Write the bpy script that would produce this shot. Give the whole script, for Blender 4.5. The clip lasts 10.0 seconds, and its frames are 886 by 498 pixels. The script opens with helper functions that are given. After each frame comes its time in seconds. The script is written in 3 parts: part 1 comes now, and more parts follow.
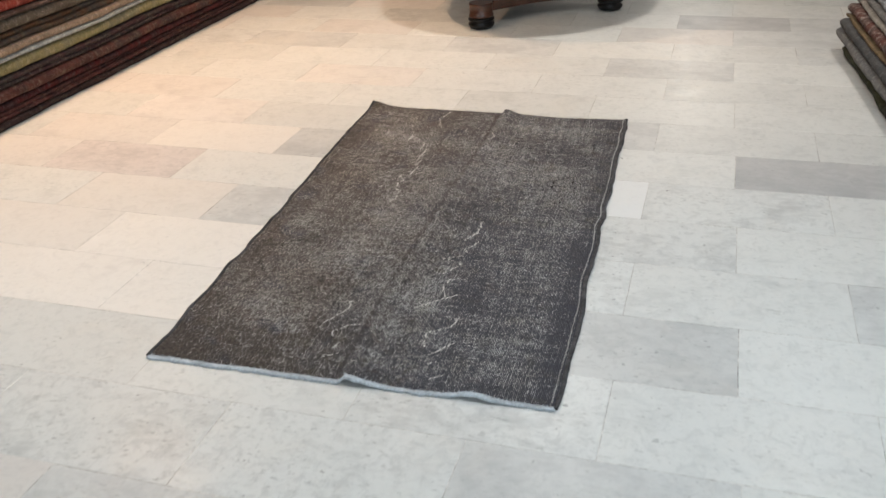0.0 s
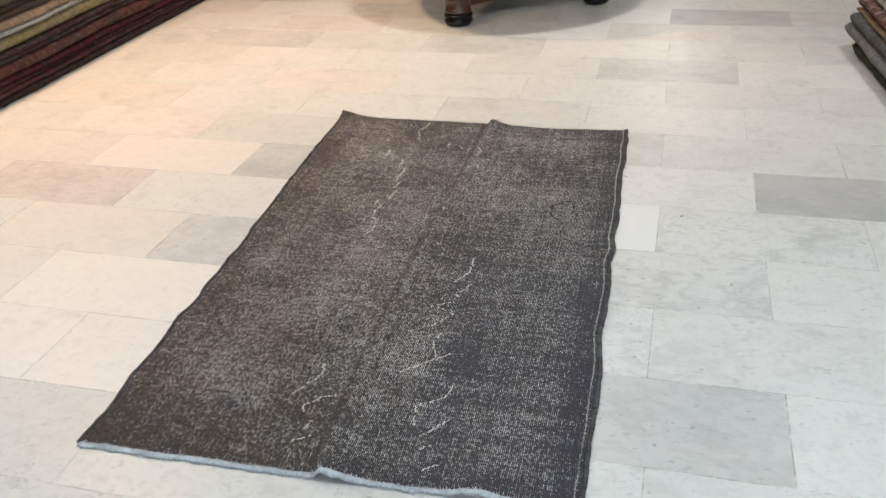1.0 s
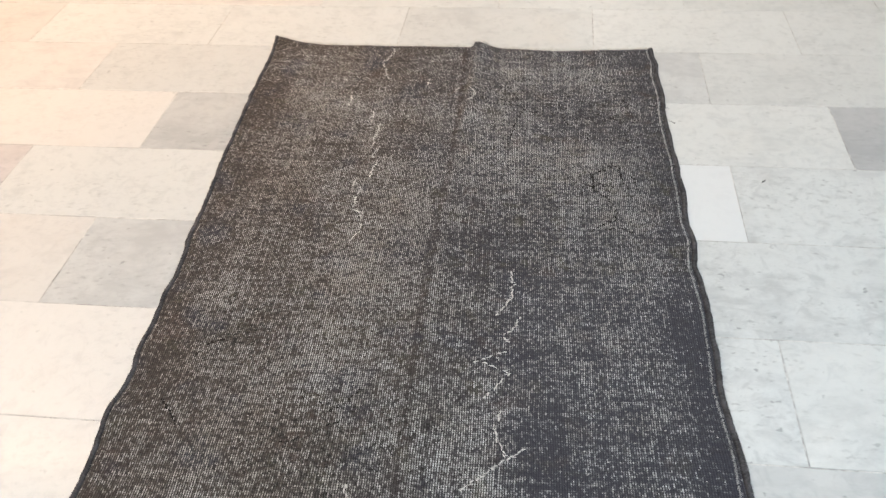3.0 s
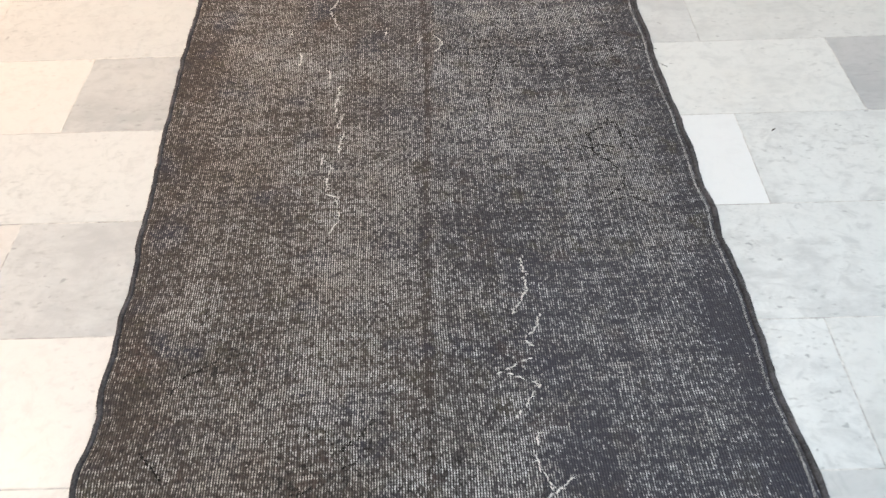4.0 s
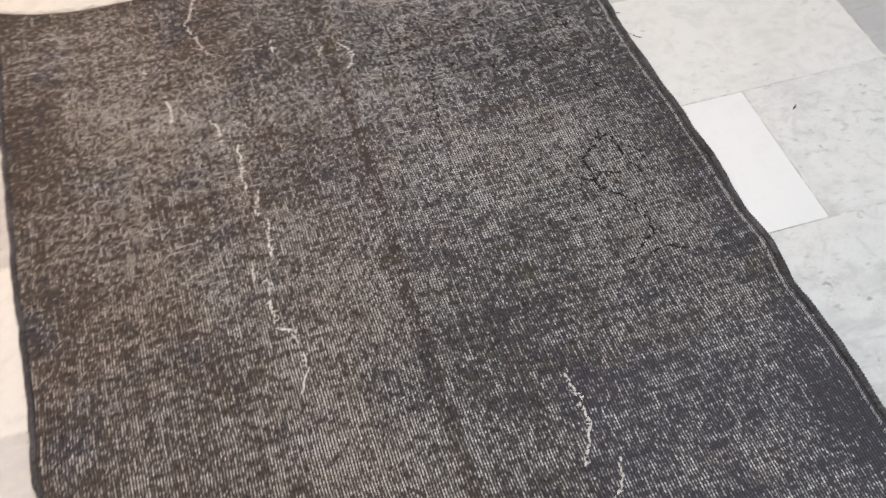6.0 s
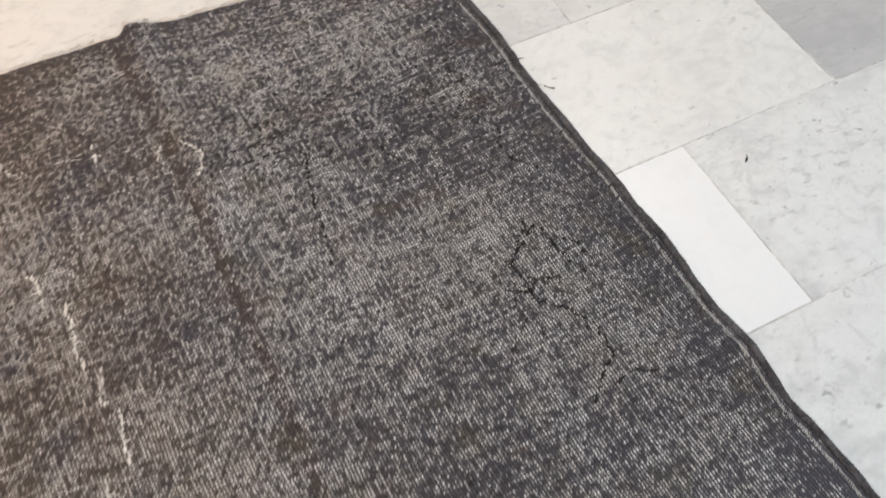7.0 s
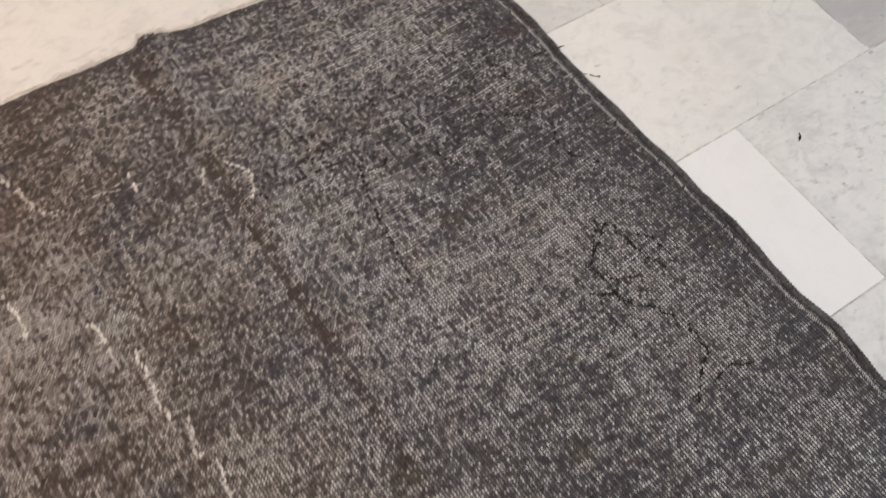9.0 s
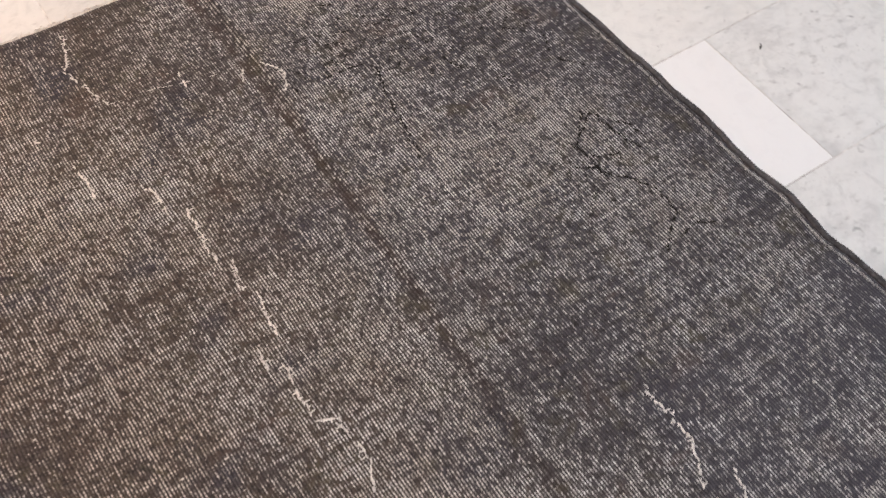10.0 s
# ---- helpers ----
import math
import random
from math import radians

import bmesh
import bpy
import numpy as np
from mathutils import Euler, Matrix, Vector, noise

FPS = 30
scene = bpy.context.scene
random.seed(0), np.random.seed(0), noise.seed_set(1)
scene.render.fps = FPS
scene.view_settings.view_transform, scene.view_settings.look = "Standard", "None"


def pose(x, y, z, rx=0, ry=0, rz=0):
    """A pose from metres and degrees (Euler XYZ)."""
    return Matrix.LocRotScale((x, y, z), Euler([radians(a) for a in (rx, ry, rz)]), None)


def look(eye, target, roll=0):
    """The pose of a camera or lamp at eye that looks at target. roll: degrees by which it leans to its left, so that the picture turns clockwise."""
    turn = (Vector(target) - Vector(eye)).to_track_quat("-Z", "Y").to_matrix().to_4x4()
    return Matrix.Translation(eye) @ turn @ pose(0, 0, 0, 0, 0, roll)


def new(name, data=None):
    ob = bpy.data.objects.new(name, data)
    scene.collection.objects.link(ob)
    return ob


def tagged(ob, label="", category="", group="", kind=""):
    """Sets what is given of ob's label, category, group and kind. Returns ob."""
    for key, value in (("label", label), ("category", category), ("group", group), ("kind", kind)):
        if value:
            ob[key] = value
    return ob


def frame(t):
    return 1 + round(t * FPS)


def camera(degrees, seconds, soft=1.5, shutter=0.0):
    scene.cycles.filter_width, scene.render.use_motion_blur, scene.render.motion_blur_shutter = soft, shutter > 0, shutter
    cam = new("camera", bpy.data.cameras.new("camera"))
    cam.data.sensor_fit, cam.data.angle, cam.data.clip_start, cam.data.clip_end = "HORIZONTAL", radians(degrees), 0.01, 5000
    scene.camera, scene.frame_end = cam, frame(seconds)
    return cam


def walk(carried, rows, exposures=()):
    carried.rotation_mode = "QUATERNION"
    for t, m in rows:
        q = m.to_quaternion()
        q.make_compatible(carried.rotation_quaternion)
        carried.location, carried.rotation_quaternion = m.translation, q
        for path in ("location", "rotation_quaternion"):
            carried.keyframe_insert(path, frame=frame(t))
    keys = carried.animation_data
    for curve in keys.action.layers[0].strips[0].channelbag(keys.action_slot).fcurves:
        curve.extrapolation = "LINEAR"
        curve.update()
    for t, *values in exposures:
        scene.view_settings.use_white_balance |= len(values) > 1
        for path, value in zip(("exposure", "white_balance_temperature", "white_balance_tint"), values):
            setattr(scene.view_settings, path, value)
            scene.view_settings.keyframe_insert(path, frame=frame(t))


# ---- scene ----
cam = camera(53.1, 10.0, 1.5, 0.42)
PATH = [
    (0, (0.199, -3.056, 1.385), (-0.35, -1.389, 0.427), -3.1),
    (0.5, (0.146, -2.842, 1.375), (-0.392, -1.167, 0.423), -2.6),
    (1, (0.025, -2.656, 1.335), (-0.454, -0.984, 0.347), -3.0),
    (1.5, (-0.124, -2.471, 1.308), (-0.508, -0.813, 0.257), -1.4),
    (2, (-0.237, -2.292, 1.276), (-0.572, -0.665, 0.162), -0.2),
    (2.2, (-0.274, -2.196, 1.261), (-0.616, -0.581, 0.131), -0.9),
    (3.3, (-0.528, -1.817, 1.259), (-0.669, -0.317, -0.056), -2.9),
    (3.5, (-0.578, -1.76, 1.242), (-0.662, -0.281, -0.102), -2.6),
    (4, (-0.642, -1.636, 1.221), (-0.664, -0.219, -0.191), -2.2),
    (4.5, (-0.681, -1.427, 1.185), (-0.688, -0.077, -0.29), -2.6),
    (5, (-0.708, -1.289, 1.181), (-0.687, 0.002, -0.347), -3.6),
    (5.2, (-0.737, -1.237, 1.189), (-0.684, 0.032, -0.356), -3.6),
    (6.3, (-0.839, -0.869, 1.135), (-0.451, 0.191, -0.516), -1.0),
    (6.5, (-0.811, -0.783, 1.11), (-0.373, 0.233, -0.556), 0.1),
    (7, (-0.719, -0.604, 1.05), (-0.218, 0.359, -0.63), 0.5),
    (7.5, (-0.676, -0.468, 1.04), (-0.093, 0.42, -0.655), 0.5),
    (8, (-0.707, -0.343, 1.06), (-0.061, 0.448, -0.66), 0.7),
    (8.5, (-0.768, -0.318, 1.049), (-0.113, 0.405, -0.696), 3.8),
    (9, (-0.862, -0.415, 1.058), (-0.248, 0.368, -0.677), 4.9),
    (9.5, (-0.953, -0.579, 1.067), (-0.365, 0.286, -0.638), 4.2),
    (10, (-1.024, -0.668, 1.102), (-0.396, 0.185, -0.594), 3.3),
]
walk(cam, [(t, look(eye, target, roll)) for t, eye, target, roll in PATH],
     [(0, -0.93, 6500, 10), (1.5, -0.85, 6380, 9), (2, -0.87, 6330, 9), (3.5, -0.68, 6180, 9), (4.5, -0.63, 6100, 10), (5, -0.85, 6180, 12),
      (6.5, -0.68, 6350, 13), (7, -0.7, 6350, 12), (7.5, -0.42, 6380, 11), (8, -0.64, 6450, 11), (8.5, -0.64, 6520, 13), (9, -0.89, 6600, 15), (10, -0.74, 6550, 19)])

# ---- world and lights ----
world = bpy.data.worlds.new("shop_air")
scene.world = world
world.use_nodes = True
world.node_tree.nodes["Background"].inputs[0].default_value = (1.0, 0.95, 0.9, 1)
world.node_tree.nodes["Background"].inputs[1].default_value = 0.02


def ceiling_or_fill_lamp(x, y, z, watts, colour, size, spread=180):
    d = bpy.data.lights.new("ceiling_or_fill_spot", "AREA")
    d.shape, d.size, d.energy, d.color = "DISK", size, watts, colour
    d.spread = radians(spread)
    ob = new("ceiling_or_fill_spot", d)
    ob.matrix_world = look((x, y, z), (x, y, 0))
    return ob


WARM, NEUTRAL, COOL = (1.0, 0.66, 0.42), (1.0, 0.92, 0.84), (0.78, 0.90, 1.0)
ceiling_or_fill_lamp(-2.98, 0.6, 2.72, 64, WARM, 0.16, 110)
ceiling_or_fill_lamp(-1.9, 2.0, 2.72, 39, WARM, 0.14, 120)
ceiling_or_fill_lamp(-0.6, 1.85, 2.72, 46, NEUTRAL, 0.14, 140)
ceiling_or_fill_lamp(0.98, 1.3, 2.72, 32, NEUTRAL, 0.14, 140)
ceiling_or_fill_lamp(-0.1, 8.8, 2.72, 70, NEUTRAL, 0.2)
# the last two are unseen fills, added to brighten the near floor
ceiling_or_fill_lamp(0.5, -1.1, 2.72, 37, COOL, 0.3, 130)
ceiling_or_fill_lamp(-2.3, -1.7, 2.72, 46, (1.0, 0.97, 0.94), 0.2, 130)
day = bpy.data.lights.new("shop_window_daylight", "AREA")
day.shape, day.size, day.size_y, day.energy, day.color = "RECTANGLE", 3.4, 2.0, 145, COOL
day_ob = new("shop_window_daylight", day)
day_ob.matrix_world = look((0.8, -5.35, 1.5), (0.2, 0, 0.9))


# ---- materials ----
class Mat:
    """A small builder of node materials."""

    def __init__(self, name, rough=0.8, spec=0.5):
        self.m = bpy.data.materials.new(name)
        self.m.use_nodes = True
        self.t = self.m.node_tree
        self.n = self.t.nodes
        self.b = self.n["Principled BSDF"]
        self.b.inputs["Roughness"].default_value = rough
        self.b.inputs["Specular IOR Level"].default_value = spec

    def put(self, socket, value):
        if isinstance(value, bpy.types.NodeSocket):
            self.t.links.new(value, socket)
        elif isinstance(value, (tuple, list)) and len(value) == 3 and socket.type == "RGBA":
            socket.default_value = (*value, 1)
        else:
            socket.default_value = value

    def coord(self, kind="Object"):
        return self.n.new("ShaderNodeTexCoord").outputs[kind]

    def random(self):
        return self.n.new("ShaderNodeObjectInfo").outputs["Random"]

    def island(self):
        return self.n.new("ShaderNodeNewGeometry").outputs["Random Per Island"]

    def mapping(self, vec, scale=(1, 1, 1), rot=(0, 0, 0), loc=(0, 0, 0)):
        k = self.n.new("ShaderNodeMapping")
        self.put(k.inputs["Vector"], vec)
        k.inputs["Scale"].default_value, k.inputs["Rotation"].default_value, k.inputs["Location"].default_value = scale, rot, loc
        return k.outputs[0]

    def noise(self, vec, scale, detail=3, rough=0.55, w=None, distort=0.0):
        k = self.n.new("ShaderNodeTexNoise")
        if w is not None:
            k.noise_dimensions = "4D"
            self.put(k.inputs["W"], w)
        self.put(k.inputs["Vector"], vec)
        k.inputs["Scale"].default_value, k.inputs["Detail"].default_value = scale, detail
        k.inputs["Roughness"].default_value, k.inputs["Distortion"].default_value = rough, distort
        return k.outputs["Fac"]

    def ramp(self, fac, lo, hi, a=0.0, b=1.0):
        k = self.n.new("ShaderNodeMapRange")
        k.interpolation_type = "SMOOTHSTEP"
        self.put(k.inputs["Value"], fac)
        for i, v in zip(("From Min", "From Max", "To Min", "To Max"), (lo, hi, a, b)):
            self.put(k.inputs[i], v)
        return k.outputs[0]

    def math(self, op, a, b=0.0):
        k = self.n.new("ShaderNodeMath")
        k.operation = op
        self.put(k.inputs[0], a)
        self.put(k.inputs[1], b)
        return k.outputs[0]

    def mix(self, fac, a, b, blend="MIX"):
        k = self.n.new("ShaderNodeMix")
        k.data_type, k.blend_type = "RGBA", blend
        self.put(k.inputs[0], fac)
        self.put(k.inputs[6], a)
        self.put(k.inputs[7], b)
        return k.outputs[2]

    def white(self, a, b):
        k = self.n.new("ShaderNodeTexWhiteNoise")
        k.noise_dimensions = "2D"
        j = self.n.new("ShaderNodeCombineXYZ")
        self.put(j.inputs[0], a)
        self.put(j.inputs[1], b)
        self.t.links.new(j.outputs[0], k.inputs["Vector"])
        return k.outputs["Value"]

    def near(self, vec, x, y, reach, stretch=(1, 1, 1)):
        """1 at a place of the plane, falling softly to 0 at reach."""
        k = self.n.new("ShaderNodeVectorMath")
        k.operation = "DISTANCE"
        self.put(k.inputs[0], self.mapping(vec, stretch))
        k.inputs[1].default_value = (x * stretch[0], y * stretch[1], 0)
        return self.ramp(k.outputs["Value"], reach, 0.0)

    def split(self, vec):
        k = self.n.new("ShaderNodeSeparateXYZ")
        self.put(k.inputs[0], vec)
        return k.outputs

    def bump(self, height, strength, distance):
        k = self.n.new("ShaderNodeBump")
        self.put(k.inputs["Height"], height)
        k.inputs["Strength"].default_value, k.inputs["Distance"].default_value = strength, distance
        self.t.links.new(k.outputs[0], self.b.inputs["Normal"])

    def colour(self, c):
        self.put(self.b.inputs["Base Color"], c)
        return self.m


def marble(name, light, cloud, cloudy, specks, tint=(0.60, 0.565, 0.50)):
    """Polished pale marble: soft clouds, short slanting grey flecks, faint warm stains."""
    q = Mat(name, 0.4, 0.45)
    v, w = q.coord(), q.math("MULTIPLY", q.random(), 37.0)
    big = q.noise(v, 4.5, 4, 0.6, w, 0.6)
    mid = q.noise(q.mapping(v, (1, 2.2, 1), (0, 0, 0.6)), 14, 5, 0.65, w, 0.8)
    fine = q.noise(v, 90, 3, 0.6, w)
    c = q.mix(q.ramp(q.math("ADD", q.math("MULTIPLY", big, 0.6), q.math("MULTIPLY", mid, 0.4)), 0.62 - 0.28 * cloudy, 0.78 - 0.2 * cloudy), light, cloud)
    c = q.mix(q.math("MULTIPLY", q.ramp(q.noise(v, 3.1, 3, 0.5, q.math("ADD", w, 9.0)), 0.56, 0.8), 0.45), c, tint)
    fleck = q.noise(q.mapping(v, (1, 1.9, 1), (0, 0, -0.5)), 42, 2, 0.5, q.math("ADD", w, 3.0))
    where = q.ramp(q.noise(v, 6, 2, 0.5, q.math("ADD", w, 5.0)), 0.37, 0.62)
    f = q.math("MULTIPLY", q.ramp(fleck, 0.55, 0.77), where)
    speck = q.noise(q.mapping(v, (1, 1.5, 1), (0, 0, 0.4)), 95, 3, 0.65, q.math("ADD", w, 7.0))
    f = q.math("ADD", q.math("MULTIPLY", f, 0.75), q.math("MULTIPLY", q.math("MULTIPLY", q.ramp(speck, 0.58, 0.76), where), 0.5))
    c = q.mix(q.math("MULTIPLY", f, specks), c, (0.24, 0.245, 0.24))
    # sparse dark mineral spots, some in clusters
    pit = q.noise(q.mapping(v, (1, 1.35, 1), (0, 0, 0.9)), 46, 2, 0.5, q.math("ADD", w, 15.0))
    crowd = q.ramp(q.noise(v, 4.5, 2, 0.5, q.math("ADD", w, 19.0)), 0.35, 0.7, 0.0, 0.06)
    c = q.mix(q.math("MULTIPLY", q.ramp(q.math("ADD", pit, crowd), 0.70, 0.78), 0.85 * specks), c, (0.20, 0.205, 0.20))
    c = q.mix(q.math("MULTIPLY", q.ramp(q.math("ADD", pit, crowd), 0.66, 0.78), 0.3 * specks), c, cloud)
    blot = q.noise(v, 23, 4, 0.7, q.math("ADD", w, 11.0), 1.2)
    c = q.mix(q.ramp(blot, 0.46, 0.72, 0.0, 0.75), c, cloud)
    c = q.mix(q.ramp(fine, 0.35, 0.8, 0.0, 0.15), c, cloud)
    tone = q.ramp(q.random(), 0, 1, 0.93, 1.03)
    h = q.n.new("ShaderNodeHueSaturation")
    q.put(h.inputs["Color"], c)
    q.put(h.inputs["Value"], tone)
    q.put(q.b.inputs["Roughness"], q.ramp(q.noise(v, 9, 4, 0.6, w), 0.3, 0.75, 0.30, 0.48))
    q.bump(q.noise(v, 7, 2, 0.5, w), 0.08, 0.004)
    return q.colour(h.outputs[0])


M_WHITE = marble("marble_snow_white", (0.68, 0.695, 0.69), (0.64, 0.655, 0.65), 0.1, 0.08, (0.68, 0.67, 0.64))
M_PALE = marble("marble_pale", (0.590, 0.600, 0.580), (0.475, 0.488, 0.476), 0.45, 0.65)
M_FLECK = marble("marble_flecked", (0.580, 0.594, 0.578), (0.415, 0.428, 0.422), 0.6, 1.0)
M_SOFT = marble("marble_soft_grey", (0.530, 0.540, 0.527), (0.420, 0.430, 0.425), 0.7, 0.8)
M_GREY = marble("marble_grey", (0.435, 0.440, 0.435), (0.355, 0.360, 0.360), 0.8, 0.5, (0.44, 0.425, 0.40))
M_MAUVE = marble("marble_mauve_grey", (0.56, 0.528, 0.510), (0.42, 0.398, 0.390), 0.5, 0.8, (0.50, 0.46, 0.42))
# pale stone, brightened and warmed to carry the left floor's pool of light
M_CREAM_LIT = marble("marble_cream_lit", (0.665, 0.650, 0.615), (0.575, 0.560, 0.530), 0.35, 0.3)
M_ROSE = marble("marble_rosy", (0.590, 0.575, 0.548), (0.490, 0.474, 0.460), 0.5, 0.4)


def plain(name, colour, rough, grain=0.1, scale=30, spec=0.5, bump=0.1):
    q = Mat(name, rough, spec)
    v = q.coord()
    f = q.math("ADD", q.math("MULTIPLY", q.noise(v, scale, 4), 0.5), q.math("MULTIPLY", q.noise(v, scale / 9, 3), 0.5))
    dark = tuple(k * (1 - grain * 2) for k in colour)
    q.bump(q.noise(v, scale * 3, 3), bump, 0.002)
    return q.colour(q.mix(q.ramp(f, 0.35, 0.65), dark, tuple(k * (1 + grain * 0.5) for k in colour)))


M_GROUT = plain("tile_joint", (0.58, 0.57, 0.54), 0.9, 0.27, 60)
M_WALL = plain("wall_paint", (0.62, 0.60, 0.57), 0.8, 0.04, 8)
M_CEIL = plain("ceiling_paint", (0.85, 0.84, 0.82), 0.85, 0.03, 8)
M_BLACK = plain("black_lacquer", (0.008, 0.0075, 0.008), 0.3, 0.2, 30, 0.3)
M_COTTON = plain("white_cotton", (0.62, 0.60, 0.56), 0.95, 0.15, 300, 0.2, 0.5)
M_STITCH = plain("worn_cotton_stitch", (0.47, 0.455, 0.43), 0.95, 0.3, 300, 0.2, 0.5)
# near end's cotton, with the cool daylight put into its blue
M_WEB_COOL = plain("cool_lit_cotton_web", (0.50, 0.55, 0.59), 0.95, 0.18, 160, 0.2, 0.8)
M_THREAD = plain("bare_cotton_thread", (0.68, 0.66, 0.62), 0.95, 0.2, 400, 0.2, 0.5)
M_SOOT = plain("black_wool", (0.019, 0.017, 0.015), 0.98, 0.2, 200, 0.1, 0.5)
M_CORD = plain("charcoal_wool_cord", (0.098, 0.093, 0.095), 0.97, 0.3, 250, 0.15, 0.8)


def mahogany():
    q = Mat("mahogany", 0.28, 0.5)
    v = q.coord()
    g = q.noise(q.mapping(v, (14, 14, 60)), 1.5, 5, 0.6, None, 0.6)
    q.b.inputs["Coat Weight"].default_value = 0.4
    q.b.inputs["Coat Roughness"].default_value = 0.15
    return q.colour(q.mix(q.ramp(g, 0.3, 0.7), (0.028, 0.009, 0.005), (0.085, 0.027, 0.012)))


M_WOOD = mahogany()


def rug_pile():
    """Over-dyed charcoal wool worn down to its pale cotton warps, which show as fine dashed stripes."""
    q = Mat("worn_charcoal_wool", 0.95, 0.12)
    uv = q.n.new("ShaderNodeUVMap").outputs[0]
    s = q.split(uv)
    # the loom's grid: warps across, knot rows along, each cell with its own luck
    wob = q.noise(q.mapping(uv, (3, 2.5, 1)), 2.0, 2)
    sway = q.noise(q.mapping(uv, (2.5, 3, 1)), 2.0, 2)
    fray = q.noise(uv, 260, 2, 0.5)
    u = q.math("DIVIDE", q.math("ADD", s[0], q.math("ADD", q.math("MULTIPLY", wob, 0.012), q.math("MULTIPLY", fray, 0.0026))), WARP)
    v = q.math("DIVIDE", q.math("ADD", s[1], q.math("ADD", q.math("MULTIPLY", sway, 0.016), q.math("MULTIPLY", fray, 0.0014))), WEFT)
    cu, cv = q.math("FLOOR", u), q.math("FLOOR", v)
    fu = q.math("ABSOLUTE", q.math("SUBTRACT", q.math("FRACT", u), 0.5))
    fv = q.math("ABSOLUTE", q.math("SUBTRACT", q.math("FRACT", v), 0.5))
    luck = q.white(cu, cv)
    row_luck = q.white(cv, 7.0)
    warp_luck = q.white(cu, 31.0)
    stripe = q.ramp(fu, 0.38, 0.04)
    gap = q.ramp(fv, 0.50, 0.16)
    # wear: crumbs, patches, streaks along the weft, and broad fields
    crumb = q.noise(q.mapping(uv, (1.35, 0.75, 1)), 120, 3, 0.62)
    patch = q.noise(uv, 33, 4, 0.66, None, 0.4)
    streak = q.noise(q.mapping(uv, (10, 95, 1)), 1.0, 4, 0.65)
    field = q.noise(uv, 3.4, 3, 0.55)
    e1 = q.ramp(s[0], 0.02, 0.12, 0.6, 1.0)
    e2 = q.ramp(s[0], 1.14, 1.0, 0.45, 1.0)
    e3 = q.ramp(s[1], 0.0, 0.10, 0.8, 1.0)
    e4 = q.ramp(s[1], 2.02, 1.94, 0.5, 1.0)
    edge = q.math("MULTIPLY", q.math("MULTIPLY", e1, e2), q.math("MULTIPLY", e3, e4))
    side = q.ramp(s[0], 0.62, 0.30)
    wear = q.math("ADD", q.math("ADD", q.math("MULTIPLY", crumb, 0.82), q.math("MULTIPLY", patch, 0.42)), q.math("MULTIPLY", field, 0.36))
    wear = q.math("ADD", wear, q.math("MULTIPLY", streak, q.ramp(side, 0, 1, 0.12, 0.34)))
    wear = q.math("ADD", wear, q.math("SUBTRACT", q.math("MULTIPLY", edge, 0.15), q.math("MULTIPLY", side, 0.11)))
    # shade on the fold's slope, painted in as a broken dark band
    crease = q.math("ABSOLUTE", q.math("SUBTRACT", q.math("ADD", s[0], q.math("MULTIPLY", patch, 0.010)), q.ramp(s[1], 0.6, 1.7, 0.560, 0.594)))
    fold_shade = q.math("MULTIPLY", q.ramp(crease, 0.013, 0.002), q.ramp(q.noise(uv, 24, 3, 0.6), 0.30, 0.62, 0.15, 1.0))
    wear = q.math("SUBTRACT", wear, q.math("MULTIPLY", fold_shade, q.ramp(s[1], 0.9, 1.6, 0.06, 0.135)))
    block = q.math("MULTIPLY", q.ramp(q.math("ADD", s[0], q.math("MULTIPLY", patch, 0.06)), 0.72, 0.80), q.ramp(s[1], 0.97, 0.93))
    dist = q.n.new("ShaderNodeVectorMath")
    dist.operation = "DISTANCE"
    q.put(dist.inputs[0], q.mapping(uv, (1, 0.6, 1)))
    dist.inputs[1].default_value = (0.30, 0.27, 0)
    wear = q.math("ADD", q.math("SUBTRACT", wear, q.math("MULTIPLY", block, 0.045)), q.ramp(dist.outputs["Value"], 0.20, 0.02, 0.0, 0.035))
    plainer = q.math("MULTIPLY", q.ramp(s[1], 0.34, 0.10), q.ramp(s[0], 0.66, 0.50))
    wear = q.math("SUBTRACT", wear, q.math("MULTIPLY", plainer, 0.08))
    plush = q.math("MULTIPLY", q.ramp(q.math("ADD", s[0], q.math("MULTIPLY", patch, 0.08)), 0.80, 1.10), q.math("MULTIPLY", q.ramp(s[1], 0.88, 1.05), q.ramp(s[1], 1.80, 1.45)))
    wear = q.math("SUBTRACT", wear, q.math("MULTIPLY", plush, 0.005))
    wear = q.math("ADD", wear, q.math("ADD", q.math("MULTIPLY", q.math("SUBTRACT", luck, 0.5), 0.15), q.math("MULTIPLY", q.math("SUBTRACT", row_luck, 0.5), q.ramp(s[0], 0.55, 0.85, 0.03, 0.09))))
    wear = q.math("ADD", wear, q.math("MULTIPLY", q.math("SUBTRACT", warp_luck, 0.5), 0.07))
    bare = q.ramp(wear, 0.84, 1.25)
    show = q.math("MULTIPLY", q.math("MULTIPLY", q.ramp(stripe, 0, 1, 0.02, 1.0), q.ramp(gap, 0, 1, 0.30, 1.0)), q.ramp(bare, 0, 1, 0.04, 1.0))
    # pile colours; brown left to blue-grey right paints in the warm and cool light
    hue = q.noise(uv, 2.3, 3, 0.6)
    pile = q.mix(q.ramp(q.math("ADD", q.math("MULTIPLY", hue, 0.7), s[0]), 1.15, 0.65), (0.042, 0.041, 0.050), (0.058, 0.045, 0.037))
    pile = q.mix(q.ramp(q.noise(uv, 7.5, 3), 0.50, 0.70), pile, (0.034, 0.034, 0.046))
